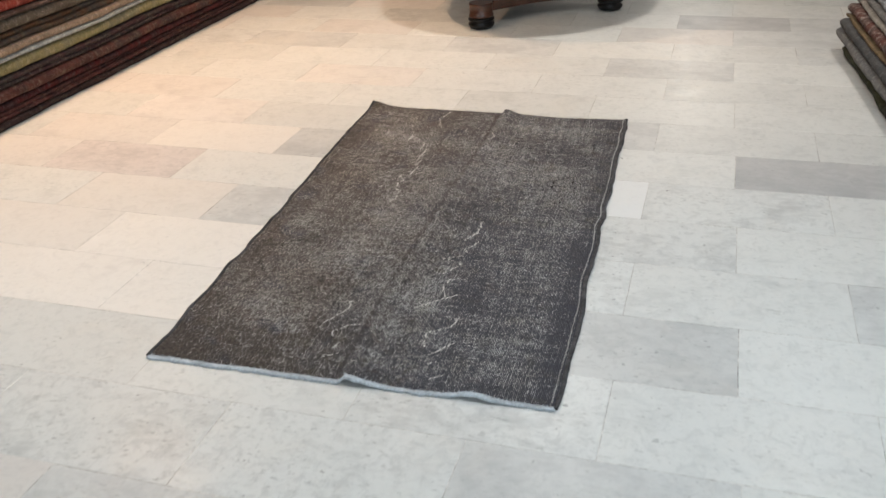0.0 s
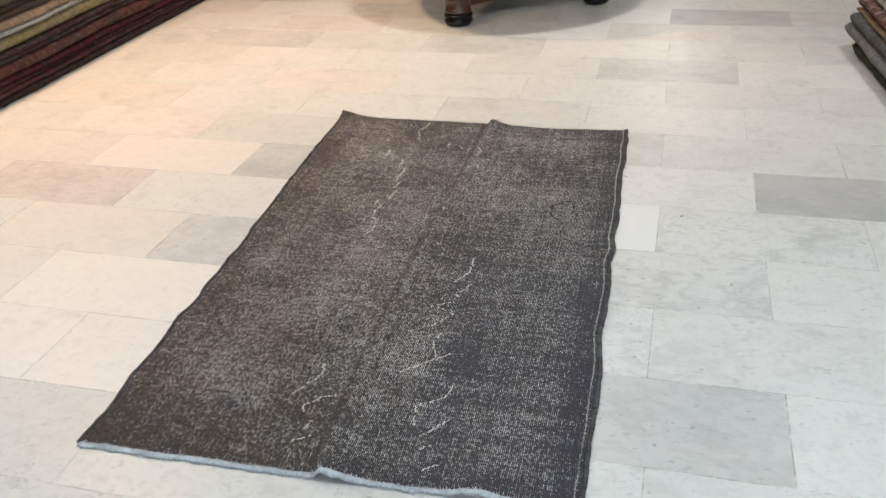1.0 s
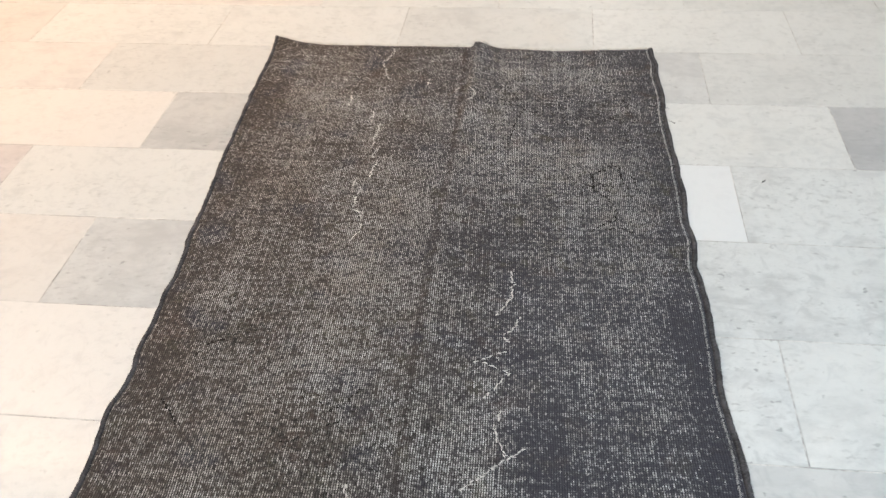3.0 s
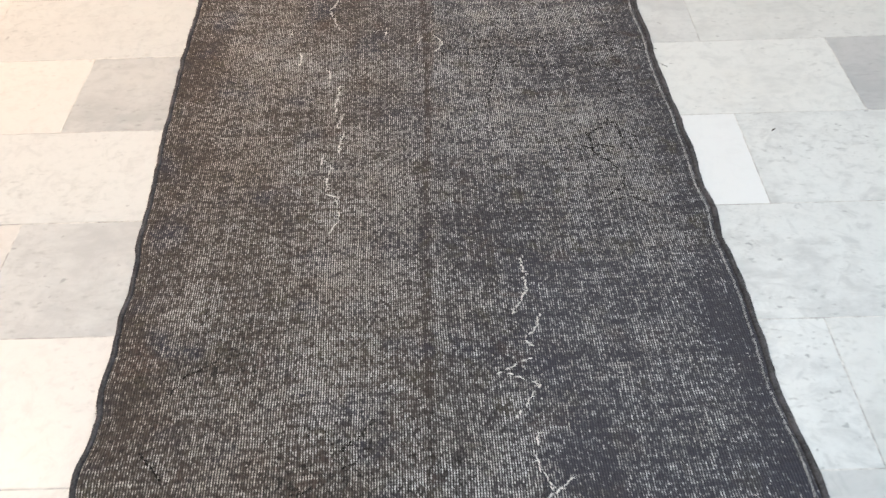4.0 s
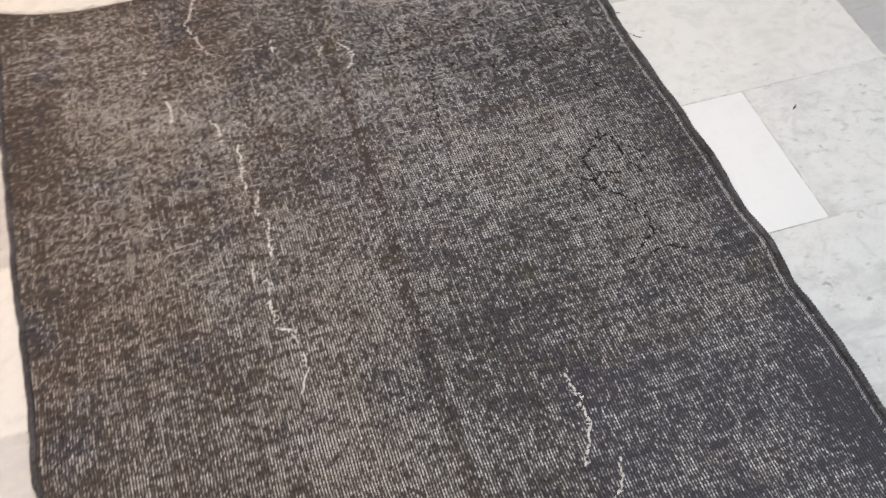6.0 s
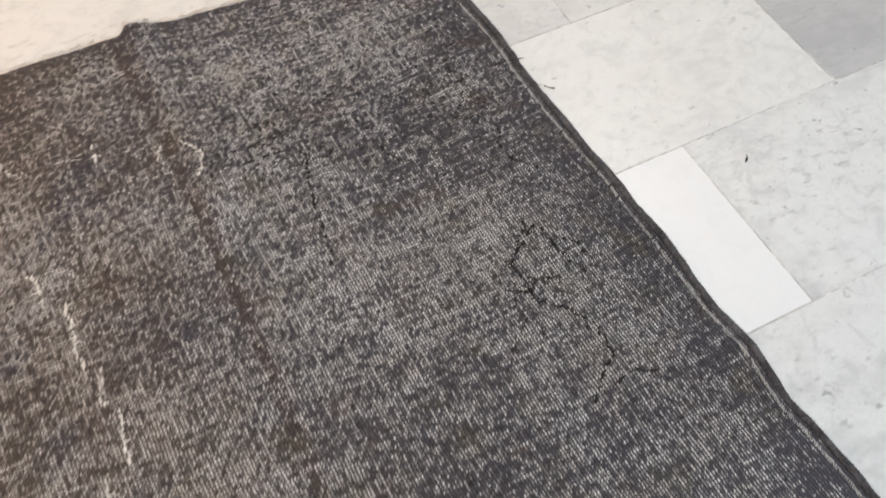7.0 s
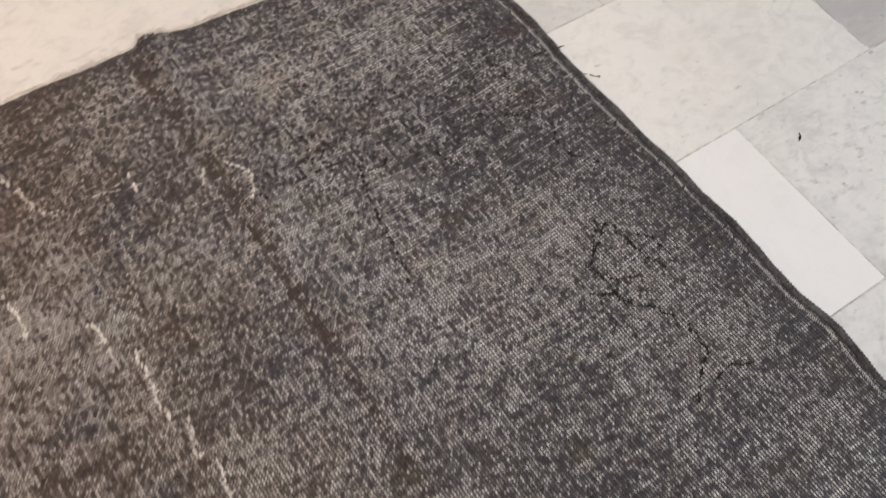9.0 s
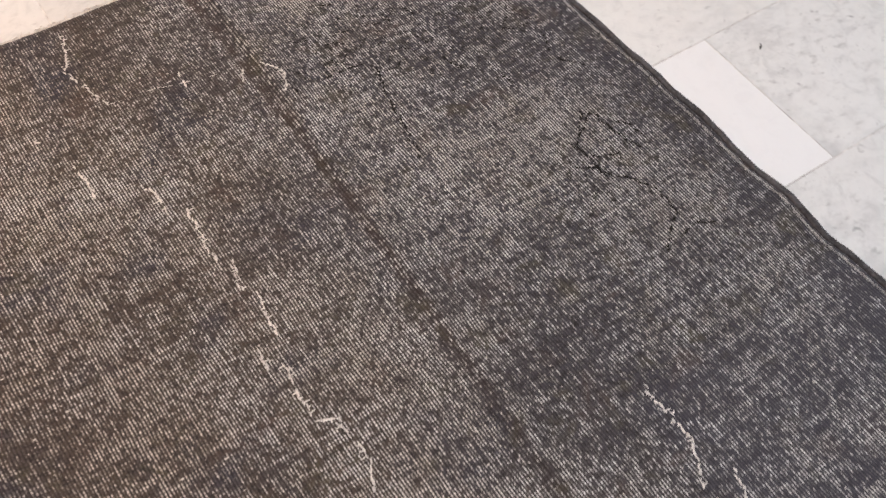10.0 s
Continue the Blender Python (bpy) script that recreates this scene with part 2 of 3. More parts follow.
    pile = q.mix(q.ramp(q.noise(uv, 17, 3, 0.6, None, 0.5), 0.54, 0.70, 0.0, 0.6), pile, (0.066, 0.058, 0.036))
    pile = q.mix(q.ramp(q.noise(q.mapping(uv, (1, 1, 1), (0, 0, 0), (3, 7, 0)), 13, 3, 0.6, None, 0.5), 0.55, 0.72, 0.0, 0.6), pile, (0.078, 0.052, 0.042))
    pile = q.mix(q.ramp(q.noise(uv, 120, 3), 0.38, 0.68, 0.0, 0.75), pile, (0.012, 0.010, 0.010))
    pile = q.mix(q.math("MULTIPLY", block, 0.5), pile, (0.042, 0.042, 0.054))
    pile = q.mix(q.math("MULTIPLY", bare, 0.30), pile, (0.12, 0.113, 0.105))
    thread = q.mix(q.ramp(q.noise(uv, 12, 3), 0.35, 0.7), (0.72, 0.72, 0.71), (0.57, 0.55, 0.51))
    # left threads browner: warm lamplight put into their colour
    thread = q.mix(q.math("MULTIPLY", side, q.ramp(hue, 0.40, 0.62, 0.15, 0.75)), thread, (0.56, 0.49, 0.42))
    thread = q.mix(q.math("MULTIPLY", plush, 0.3), thread, (0.25, 0.24, 0.245))
    # clumps of unworn black wool, thickest in a few fields
    fields = q.math("MAXIMUM", q.math("MAXIMUM", q.near(uv, 0.95, 1.66, 0.30), q.near(uv, 0.74, 1.72, 0.24)), q.math("MAXIMUM", q.near(uv, 0.40, 0.44, 0.30), q.near(uv, 0.20, 0.72, 0.24)))
    fields = q.math("MAXIMUM", q.math("MAXIMUM", fields, q.near(uv, 0.92, 1.28, 0.20)), q.math("MULTIPLY", q.near(uv, 0.56, 0.50, 0.22), 0.9))
    clump = q.noise(q.mapping(uv, (1.5, 1, 1), (0, 0, 0.5)), 62, 3, 0.62, None, 1.0)
    soot = q.ramp(q.math("ADD", clump, q.math("MULTIPLY", fields, 0.135)), 0.67, 0.74)
    lane = q.math("MULTIPLY", q.ramp(fu, 0.28, 0.5), q.ramp(bare, 0, 1, 0.25, 0.85))
    pile = q.mix(lane, pile, (0.010, 0.009, 0.009))
    # brown tint deepens the shade painted along the fold
    pile = q.mix(q.math("MULTIPLY", fold_shade, q.ramp(s[1], 0.9, 1.5, 0.15, 0.55)), pile, (0.042, 0.028, 0.022))
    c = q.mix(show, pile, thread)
    c = q.mix(q.math("MULTIPLY", soot, 0.8), c, (0.013, 0.012, 0.010))
    nub = q.ramp(q.noise(q.mapping(uv, (1, 1.7, 1)), 105, 1, 0.4), 0.745, 0.785)
    c = q.mix(q.math("MULTIPLY", nub, 0.85), c, (0.55, 0.52, 0.47))
    weave = q.math("MULTIPLY", q.math("MULTIPLY", stripe, gap), 0.35)
    q.bump(q.math("ADD", q.math("ADD", patch, weave), q.math("MULTIPLY", crumb, 0.6)), 0.6, 0.003)
    q.b.inputs["Sheen Weight"].default_value = 0.08
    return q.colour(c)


WARP, WEFT = 0.0044, 0.0050
M_RUG = rug_pile()


def folded_wool(name, a, b, c):
    """The fold of a patterned, worn rug: two main hues in bands across the fold, with pale nap."""
    q = Mat(name, 0.96, 0.12)
    v = q.coord()
    band = q.noise(q.mapping(v, (0.4, 6.5, 1.5)), 1.0, 3, 0.6, q.math("MULTIPLY", q.random(), 20.0))
    nap = q.noise(q.mapping(v, (1, 1, 2)), 120, 3, 0.6)
    spot = q.noise(v, 28, 4, 0.65)
    k = q.mix(q.ramp(band, 0.42, 0.6), a, b)
    k = q.mix(q.ramp(spot, 0.5, 0.72), k, c)
    k = q.mix(q.ramp(nap, 0.35, 0.7, 0.0, 0.5), k, tuple(x * 0.45 for x in a))
    k = q.mix(q.ramp(q.noise(q.mapping(v, (1, 1.6, 1)), 75, 2), 0.66, 0.72, 0.0, 0.5), k, tuple(min(1, x * 2.2 + 0.05) for x in c))
    rib = q.noise(q.mapping(v, (14, 58, 22)), 1.0, 4, 0.7, None, 0.6)
    k = q.mix(q.ramp(rib, 0.52, 0.70, 0.0, 0.4), k, tuple(min(1, x * 1.5 + 0.02) for x in c))
    k = q.mix(q.ramp(rib, 0.47, 0.33, 0.0, 0.5), k, tuple(x * 0.35 for x in b))
    q.bump(q.math("ADD", q.math("MULTIPLY", rib, 1.6), q.math("ADD", nap, spot)), 0.8, 0.006)
    return q.colour(k)


# ---- building helpers ----
def mesh_of(name, verts, faces, material, smooth=False, uvs=None):
    me = bpy.data.meshes.new(name)
    me.from_pydata(verts, [], faces)
    me.materials.append(material)
    if uvs is not None:
        layer = me.uv_layers.new(name="UVMap")
        idx = np.empty(len(me.loops), dtype=np.int32)
        me.loops.foreach_get("vertex_index", idx)
        layer.data.foreach_set("uv", np.asarray(uvs, dtype=np.float32)[idx].ravel())
    if smooth:
        me.polygons.foreach_set("use_smooth", [True] * len(me.polygons))
    me.update()
    return me


def part(name, bm, material, parent, label=""):
    me = bpy.data.meshes.new(name)
    bmesh.ops.recalc_face_normals(bm, faces=bm.faces)
    bm.to_mesh(me)
    bm.free()
    me.materials.append(material)
    ob = new(name, me)
    ob.parent = parent
    return tagged(ob, label)


def part_mesh(name, me, parent, label=""):
    ob = new(name, me)
    ob.parent = parent
    return tagged(ob, label)


def lathe(profile, n=32):
    """A turned solid round z from (radius, height) pairs, with smooth sides."""
    bm = bmesh.new()
    rings = []
    for r, z in profile:
        rings.append([bm.verts.new((r * math.cos(2 * math.pi * i / n), r * math.sin(2 * math.pi * i / n), z)) for i in range(n)])
    for a, b in zip(rings, rings[1:]):
        for i in range(n):
            bm.faces.new((a[i], a[(i + 1) % n], b[(i + 1) % n], b[i])).smooth = True
    bm.faces.new(rings[0][::-1])
    bm.faces.new(rings[-1])
    return bm


def box_mesh(name, x0, x1, y0, y1, z0, z1, material, bevel=0.0):
    bm = bmesh.new()
    bmesh.ops.create_cube(bm, size=1)
    for v in bm.verts:
        v.co = Vector((x0 + (v.co.x + 0.5) * (x1 - x0), y0 + (v.co.y + 0.5) * (y1 - y0), z0 + (v.co.z + 0.5) * (z1 - z0)))
    if bevel:
        bmesh.ops.bevel(bm, geom=bm.edges[:], offset=bevel, segments=1, affect="EDGES")
    me = bpy.data.meshes.new(name)
    bm.to_mesh(me)
    bm.free()
    me.materials.append(material)
    return me


def tube(points, radius, sides=5, flat=1.0, jitter=0.0, rnd=None):
    """Vertices and faces of a thin tube along points; radius may vary by jitter."""
    verts, faces = [], []
    pts = [Vector(p) for p in points]
    for i, p in enumerate(pts):
        d = (pts[min(i + 1, len(pts) - 1)] - pts[max(i - 1, 0)]).normalized()
        side = Vector((-d.y, d.x, 0)).normalized()
        up = d.cross(side) * -1
        r = (radius[i] if isinstance(radius, list) else radius) * (1 + (rnd.uniform(-jitter, jitter) if rnd else 0))
        if i in (0, len(pts) - 1):
            r *= 0.5
        for k in range(sides):
            a = 2 * math.pi * k / sides
            verts.append(tuple(p + side * math.cos(a) * r + up * math.sin(a) * r * flat))
    for i in range(len(pts) - 1):
        for k in range(sides):
            faces.append((i * sides + k, i * sides + (k + 1) % sides, (i + 1) * sides + (k + 1) % sides, (i + 1) * sides + k))
    faces.append(tuple(range(sides))[::-1])
    faces.append(tuple((len(pts) - 1) * sides + k for k in range(sides)))
    return verts, faces


def interp(x, knots):
    xs, ys = zip(*knots)
    return float(np.interp(x, xs, ys))


# ---- the room ----
X0, X1, Y0, Y1, H = -4.4, 2.6, -5.5, 10.5, 2.8


def wall(name, x0, x1, y0, y1, label):
    tagged(new(name, box_mesh(name, x0, x1, y0, y1, -0.05, H, M_WALL)), label, "wall", kind="structure")


wall("wall_west", X0 - 0.2, X0, Y0 - 0.2, Y1 + 0.2, "plain cream painted shop wall behind the rug stacks")
wall("wall_east", X1, X1 + 0.2, Y0 - 0.2, Y1 + 0.2, "plain cream painted shop side wall")
wall("wall_north", X0, X1, Y1, Y1 + 0.2, "plain cream painted far shop wall")
wall("wall_south", X0, X1, Y0 - 0.2, Y0, "plain cream painted shop wall by the entrance")
tagged(new("ceiling", box_mesh("ceiling", X0 - 0.2, X1 + 0.2, Y0 - 0.2, Y1 + 0.2, H, H + 0.15, M_CEIL)), "plain white painted shop ceiling", "ceiling", kind="structure")

floor = tagged(new("floor", box_mesh("floor", X0, X1, Y0, Y1, -0.06, -0.0007, M_GROUT)),
               "polished white and grey marble tile floor in running bond", "floor", kind="structure")

# ---- the rug ----
RUG_L = [(-1.398, -1.211), (-1.274, -1.207), (-1.155, -1.226), (-1.04, -1.220), (-0.935, -1.234), (-0.89, -1.240), (-0.832, -1.231), (-0.788, -1.232),
         (-0.731, -1.243), (-0.671, -1.238), (-0.566, -1.251), (-0.525, -1.244), (-0.436, -1.252), (-0.363, -1.263), (-0.29, -1.264), (-0.184, -1.270),
         (-0.057, -1.283), (0.105, -1.291), (0.30, -1.303), (0.551, -1.310), (0.635, -1.315)]
RUG_R = [(-1.39, -0.093), (-1.29, -0.089), (-1.22, -0.094), (-1.06, -0.093), (-0.965, -0.095), (-0.916, -0.096), (-0.875, -0.102), (-0.82, -0.108),
         (-0.77, -0.114), (-0.71, -0.111), (-0.566, -0.112), (-0.465, -0.115), (-0.41, -0.124), (-0.375, -0.123), (-0.34, -0.116), (-0.31, -0.116),
         (-0.269, -0.126), (-0.18, -0.125), (-0.14, -0.121), (-0.08, -0.126), (-0.034, -0.129), (-0.012, -0.125), (0.046, -0.132), (0.148, -0.136),
         (0.202, -0.140), (0.275, -0.138), (0.344, -0.136), (0.452, -0.144), (0.518, -0.140), (0.56, -0.147), (0.615, -0.151)]
RUG_LEFT_LIE = [(-1.40, -1.208), (-0.4, -1.256), (0.635, -1.312)]
RUG_RIGHT_LIE = [(-1.40, -0.091), (-0.4, -0.118), (0.615, -0.148)]
RUG_B = [(0, -1.404), (0.5, -1.391), (0.75, -1.380), (1, -1.372)]
RUG_T = [(0, 0.638), (0.14, 0.614), (0.5, 0.612), (0.78, 0.597), (1, 0.618)]
RUG_W, RUG_LEN, RUG_THICK = 1.14, 2.02, 0.0065


def eased(y, knots):
    """The outline's knots joined by soft curves."""
    return sum(w * interp(y + d, knots) for d, w in ((-0.026, 0.12), (-0.013, 0.22), (0.0, 0.32), (0.013, 0.22), (0.026, 0.12)))


def rug_xy(s, t):
    y = (1 - t) * interp(s, RUG_B) + t * interp(s, RUG_T)
    y += 0.003 * noise.noise((s * 14, t * 3, 1.7))
    wl = 0.0015 * noise.noise((y * 9, 0.3, 5.1)) + 0.0022 * noise.noise((y * 34, 0.3, 2.0))
    wr = 0.0014 * noise.noise((y * 26, 7.3, 1.1))
    left, right = interp(y, RUG_LEFT_LIE), interp(y, RUG_RIGHT_LIE)
    x = (1 - s) * left + s * right
    x += (eased(y, RUG_L) + wl - left) * math.exp(-max(0.0, s) * RUG_W / 0.05) + (eased(y, RUG_R) + wr - right) * math.exp(-max(0.0, 1 - s) * RUG_W / 0.05)
    return x, y


def rug_lift(x, y):
    """Height of the rug's underside over the floor: the long fold, the lifted end waves and faint ripples."""
    h = interp(y, [(-1.40, 0.022), (-1.30, 0.012), (-1.1, 0.007), (-0.5, 0.006), (-0.1, 0.008), (0.2, 0.012), (0.45, 0.015), (0.62, 0.021)])
    k = 0.026 if y < -1.2 else 0.020
    c = interp(y, [(-1.40, -0.628), (-1.2, -0.668), (-0.85, -0.69), (-0.3, -0.686), (0.3, -0.674), (0.62, -0.678)])
    d = x - c
    z = h * math.exp(-(d / (k * 0.5 if d < 0 else k * 2.4)) ** 2)
    z += 0.013 * math.exp(-((x + 0.295) / 0.055) ** 2) * math.exp(-((y + 1.38) / 0.10) ** 2)
    z += 0.015 * math.exp(-((x + 1.31) / 0.05) ** 2 - ((y - 0.64) / 0.05) ** 2)
    z += 0.0016 * (1 + noise.noise((x * 5, y * 4, 0.2))) * 0.6
    z += 0.002 * max(0.0, noise.noise((x * 11, y * 2.2, 8.0)))
    return z


def rug_top(x, y):
    return rug_lift(x, y) + RUG_THICK


def build_rug():
    root = tagged(new("rug"), "worn charcoal wool rug, creased lengthwise, flat on marble tiles", "rug", kind="")
    nx, ny = 170, 340
    verts, uvs, faces = [], [], []
    for side in (0, 1):
        for j in range(ny + 1):
            for i in range(nx + 1):
                s, t = i / nx, j / ny
                x, y = rug_xy(s, t)
                z = rug_lift(x, y)
                if side == 0:
                    near = min(s * RUG_W, (1 - s) * RUG_W, t * RUG_LEN, (1 - t) * RUG_LEN)
                    z += RUG_THICK * (0.55 + 0.45 * min(1, near / 0.008)) + 0.0006 * noise.noise((x * 70, y * 70, 0))
                else:
                    z += 0.0004
                verts.append((x, y, z))
                uvs.append((s * RUG_W, t * RUG_LEN))
    n = (nx + 1) * (ny + 1)
    for j in range(ny):
        for i in range(nx):
            a = j * (nx + 1) + i
            faces.append((a, a + 1, a + nx + 2, a + nx + 1))
            faces.append((n + a, n + a + nx + 1, n + a + nx + 2, n + a + 1))
    rim = [i for i in range(nx)] + [j * (nx + 1) + nx for j in range(ny)]
    rim += [ny * (nx + 1) + i for i in range(nx, 0, -1)] + [j * (nx + 1) for j in range(ny, 0, -1)]
    for a, b in zip(rim, rim[1:] + rim[:1]):
        faces.append((a, n + a, n + b, b))
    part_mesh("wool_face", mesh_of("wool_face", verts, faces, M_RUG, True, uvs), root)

    rnd = random.Random(4)
    # overcast side cords
    for s, r in ((-0.0015, 0.0050), (1.0012, 0.0058)):
        pts, beat = [], []
        for j in range(1601):
            x, y = rug_xy(s, j / 1600)
            x += 0.0016 * noise.noise((y * 16, s * 9, 3.0)) + 0.0011 * noise.noise((y * 60, s * 9, 8.0))
            pts.append((x, y, max(rug_lift(x, y) + 0.0052, r * 0.9)))
            beat.append(r * (1 + 0.13 * math.sin(j * 1.57 + 1.5 * noise.noise((y * 9, s, 0))) + 0.14 * noise.noise((y * 22, s, 6.0))))
        v, f = tube(pts, beat, 8, 0.8, 0.06, rnd)
        part_mesh("side_cord", mesh_of("side_cord", v, f, M_CORD, True), root, "dark wool overcast edge cord")
    # pale whip stitches inside the right cord
    V, F = [], []
    for j in range(620):
        t = (j + 0.5) / 620
        s = 1 - (0.0125 + 0.0014 * math.sin(j * 0.07) + 0.0012 * noise.noise((j * 0.21, 3.0, 0))) / RUG_W
        x, y = rug_xy(s, t)
        if rnd.random() < 0.07:
            continue
        L = rnd.uniform(0.0013, 0.0029)
        z = rug_top(x, y) + 0.0003
        lean = rnd.uniform(0.0008, 0.0026)
        v, f = tube([(x - L, y - lean, z), (x, y, z + 0.0012), (x + L, y + lean, z)], rnd.uniform(0.0008, 0.0012), 4, 0.8)
        F += [tuple(k + len(V) for k in q) for q in f]
        V += v
    part_mesh("whip_stitching", mesh_of("whip_stitching", V, F, M_STITCH), root, "pale cotton whip stitching")["kind"] = "stuff"
    # cut cotton ends
    # the near web takes the blue, cool-lit copy of the cotton
    for t_end, sign, wide, web in ((0.0, -1, 0.012, M_WEB_COOL), (1.0, 1, 0.008, M_COTTON)):
        V, F = [], []
        m = 360
        for i in range(m + 1):
            x, y = rug_xy(i / m, t_end)
            w = wide * (0.8 + 0.55 * noise.noise((i * 0.09, sign, 0)) + 0.35 * noise.noise((i * 0.7, sign, 4)) + rnd.uniform(-0.16, 0.16))
            z = rug_lift(x, y)
            top = (0.0068 if sign < 0 else 0.0036) + rnd.uniform(-0.0004, 0.0008)
            V += [(x, y - sign * (0.003 + 0.0035 * max(0.0, noise.noise((i * 0.16, sign, 7)))), z + top), (x, y + sign * w * 0.5, z + top * 0.68 + rnd.uniform(0, 0.0012)), (x, y + sign * w, z * 0.92 + 0.0014), (x, y - sign * 0.002, z + 0.001)]
        for i in range(m):
            for k in range(4):
                F.append((i * 4 + k, i * 4 + (k + 1) % 4, i * 4 + 4 + (k + 1) % 4, i * 4 + 4 + k))
        part_mesh("cotton_end", mesh_of("cotton_end", V, F, web, True), root, "frayed pale cotton end web")
        V, F = [], []
        for i in range(420):
            x, y = rug_xy(rnd.random(), t_end)
            z = rug_lift(x, y)
            L, dx = rnd.uniform(0.004, 0.016), rnd.uniform(-0.008, 0.008)
            tip = max(0.0015, z)
            if rnd.random() < 0.3:
                L, tip = -0.5 * L, z + 0.0085
            v, f = tube([(x, y, z + 0.0068), (x + dx * 0.5, y + sign * L * 0.6, max(tip, z + 0.005)), (x + dx, y + sign * L, tip)], 0.0008, 4)
            F += [tuple(k + len(V) for k in q) for q in f]
            V += v
        part_mesh("fringe", mesh_of("fringe", V, F, web), root, "short frayed cotton threads")["kind"] = "stuff"
    # tufts along the left cord
    V, F = [], []
    for i in range(240):
        s, side = (0, -1) if rnd.random() < 0.6 else (1, 1)
        x, y = rug_xy(s, rnd.random())
        L = rnd.uniform(0.004, 0.009)
        v, f = tube([(x, y, 0.007), (x + side * L, y + rnd.uniform(-0.005, 0.005), 0.006)], 0.0011, 4)
        F += [tuple(k + len(V) for k in q) for q in f]
        V += v
    part_mesh("wool_tufts", mesh_of("wool_tufts", V, F, M_CORD), root, "loose dark wool tufts at the edges")["kind"] = "stuff"

    def crack(points, radius, material, name, label, lift=0.0006, gaps=0.12):
        """A broken line of short loose strands along points, with spurs along the weft."""
        V, F = [], []

        def strand(a, b, r):
            m = ((a[0] + b[0]) / 2 + rnd.uniform(-0.0008, 0.0008), (a[1] + b[1]) / 2)
            v, f = tube([(x, y, rug_top(x, y) + lift + h) for (x, y), h in ((a, -0.0006), (m, 0.0003), (b, -0.0006))], r, 4, 0.6)
            F.extend(tuple(k + len(V) for k in q) for q in f)
            V.extend(v)

        for (ax, ay), (bx, by) in zip(points, points[1:]):
            n = max(1, round(math.hypot(bx - ax, by - ay) / 0.0085))
            for i in range(n):
                if rnd.random() < gaps:
                    continue
                x = ax + (bx - ax) * (i + 0.5) / n + rnd.uniform(-0.003, 0.003)
                y = ay + (by - ay) * (i + 0.5) / n
                lx, ly = 0.5 * (bx - ax) / n * rnd.uniform(0.5, 1.3) + rnd.uniform(-0.001, 0.001), 0.5 * (by - ay) / n * rnd.uniform(0.7, 1.35)
                strand((x - lx, y - ly), (x + lx, y + ly), radius * rnd.uniform(0.45, 1.15))
                if rnd.random() < 0.5:
                    k = rnd.choice((-1, 1)) * rnd.uniform(0.003, 0.009)
                    strand((x, y), (x + k, y + rnd.uniform(-0.002, 0.002)), radius * 0.55)
        if V:
            part_mesh(name, mesh_of(name, V, F, material), root, label)["kind"] = "stuff"

    bare = (M_THREAD, "bare_thread", "bare white cotton crack in the pile")
    lines = [
        [(-0.512, -0.44), (-0.509, -0.48), (-0.507, -0.53), (-0.539, -0.59)],
        [(-0.488, -0.59), (-0.497, -0.62), (-0.523, -0.652), (-0.504, -0.665)],
        [(-0.512, -0.69), (-0.574, -0.722)],
        [(-0.556, -0.721), (-0.502, -0.747), (-0.518, -0.767), (-0.545, -0.812)],
        [(-0.514, -0.83), (-0.522, -0.887), (-0.498, -0.944)],
        [(-0.465, -0.921), (-0.51, -0.96), (-0.570, -1.017)],
        [(-0.431, -1.043), (-0.437, -1.089), (-0.494, -1.131), (-0.482, -1.198)],
        [(-0.405, -1.163), (-0.459, -1.232)],
        [(-0.428, -1.253), (-0.45, -1.272)],
        [(-0.394, -1.308), (-0.43, -1.333)],
        [(-0.765, -1.02), (-0.758, -1.065), (-0.80, -1.15)],
        [(-0.690, -1.13), (-0.726, -1.146), (-0.754, -1.183), (-0.745, -1.205)],
        [(-0.716, -1.226), (-0.722, -1.258)],
        [(-0.692, -1.27), (-0.74, -1.305)],
        [(-0.925, 0.59), (-0.94, 0.52), (-0.953, 0.50), (-0.94, 0.465), (-0.922, 0.395)],
        [(-1.05, 0.385), (-1.03, 0.372)],
        [(-1.014, 0.308), (-1.008, 0.27), (-1.005, 0.234)],
    ]
    for ln in lines:
        crack(ln, 0.0020, *bare, gaps=0.10)
    lines = [
        [(-0.945, 0.213), (-0.932, 0.208), (-0.925, 0.15)],
        [(-0.901, 0.145), (-0.905, 0.04)],
        [(-0.885, 0.031), (-0.895, -0.025)],
        [(-0.879, -0.034), (-0.887, -0.112)],
        [(-0.921, -0.116), (-0.921, -0.15)],
        [(-0.90, -0.152), (-0.904, -0.248), (-0.878, -0.258), (-0.870, -0.328), (-0.889, -0.369)],
        [(-0.796, 0.40), (-0.80, 0.365)],
        [(-0.705, 0.352), (-0.718, 0.325)],
        [(-0.675, 0.338), (-0.656, 0.31), (-0.658, 0.285), (-0.672, 0.262)],
        [(-0.84, 0.385), (-0.815, 0.39)],
    ]
    for ln in lines:
        crack(ln, 0.0021, *bare, gaps=0.08)
    crack([(-0.915, 0.395), (-0.86, 0.390), (-0.80, 0.375), (-0.74, 0.362)], 0.0007, *bare, gaps=0.4)
    dark = (M_SOOT, "dark_scar", "black crooked line of unworn wool")
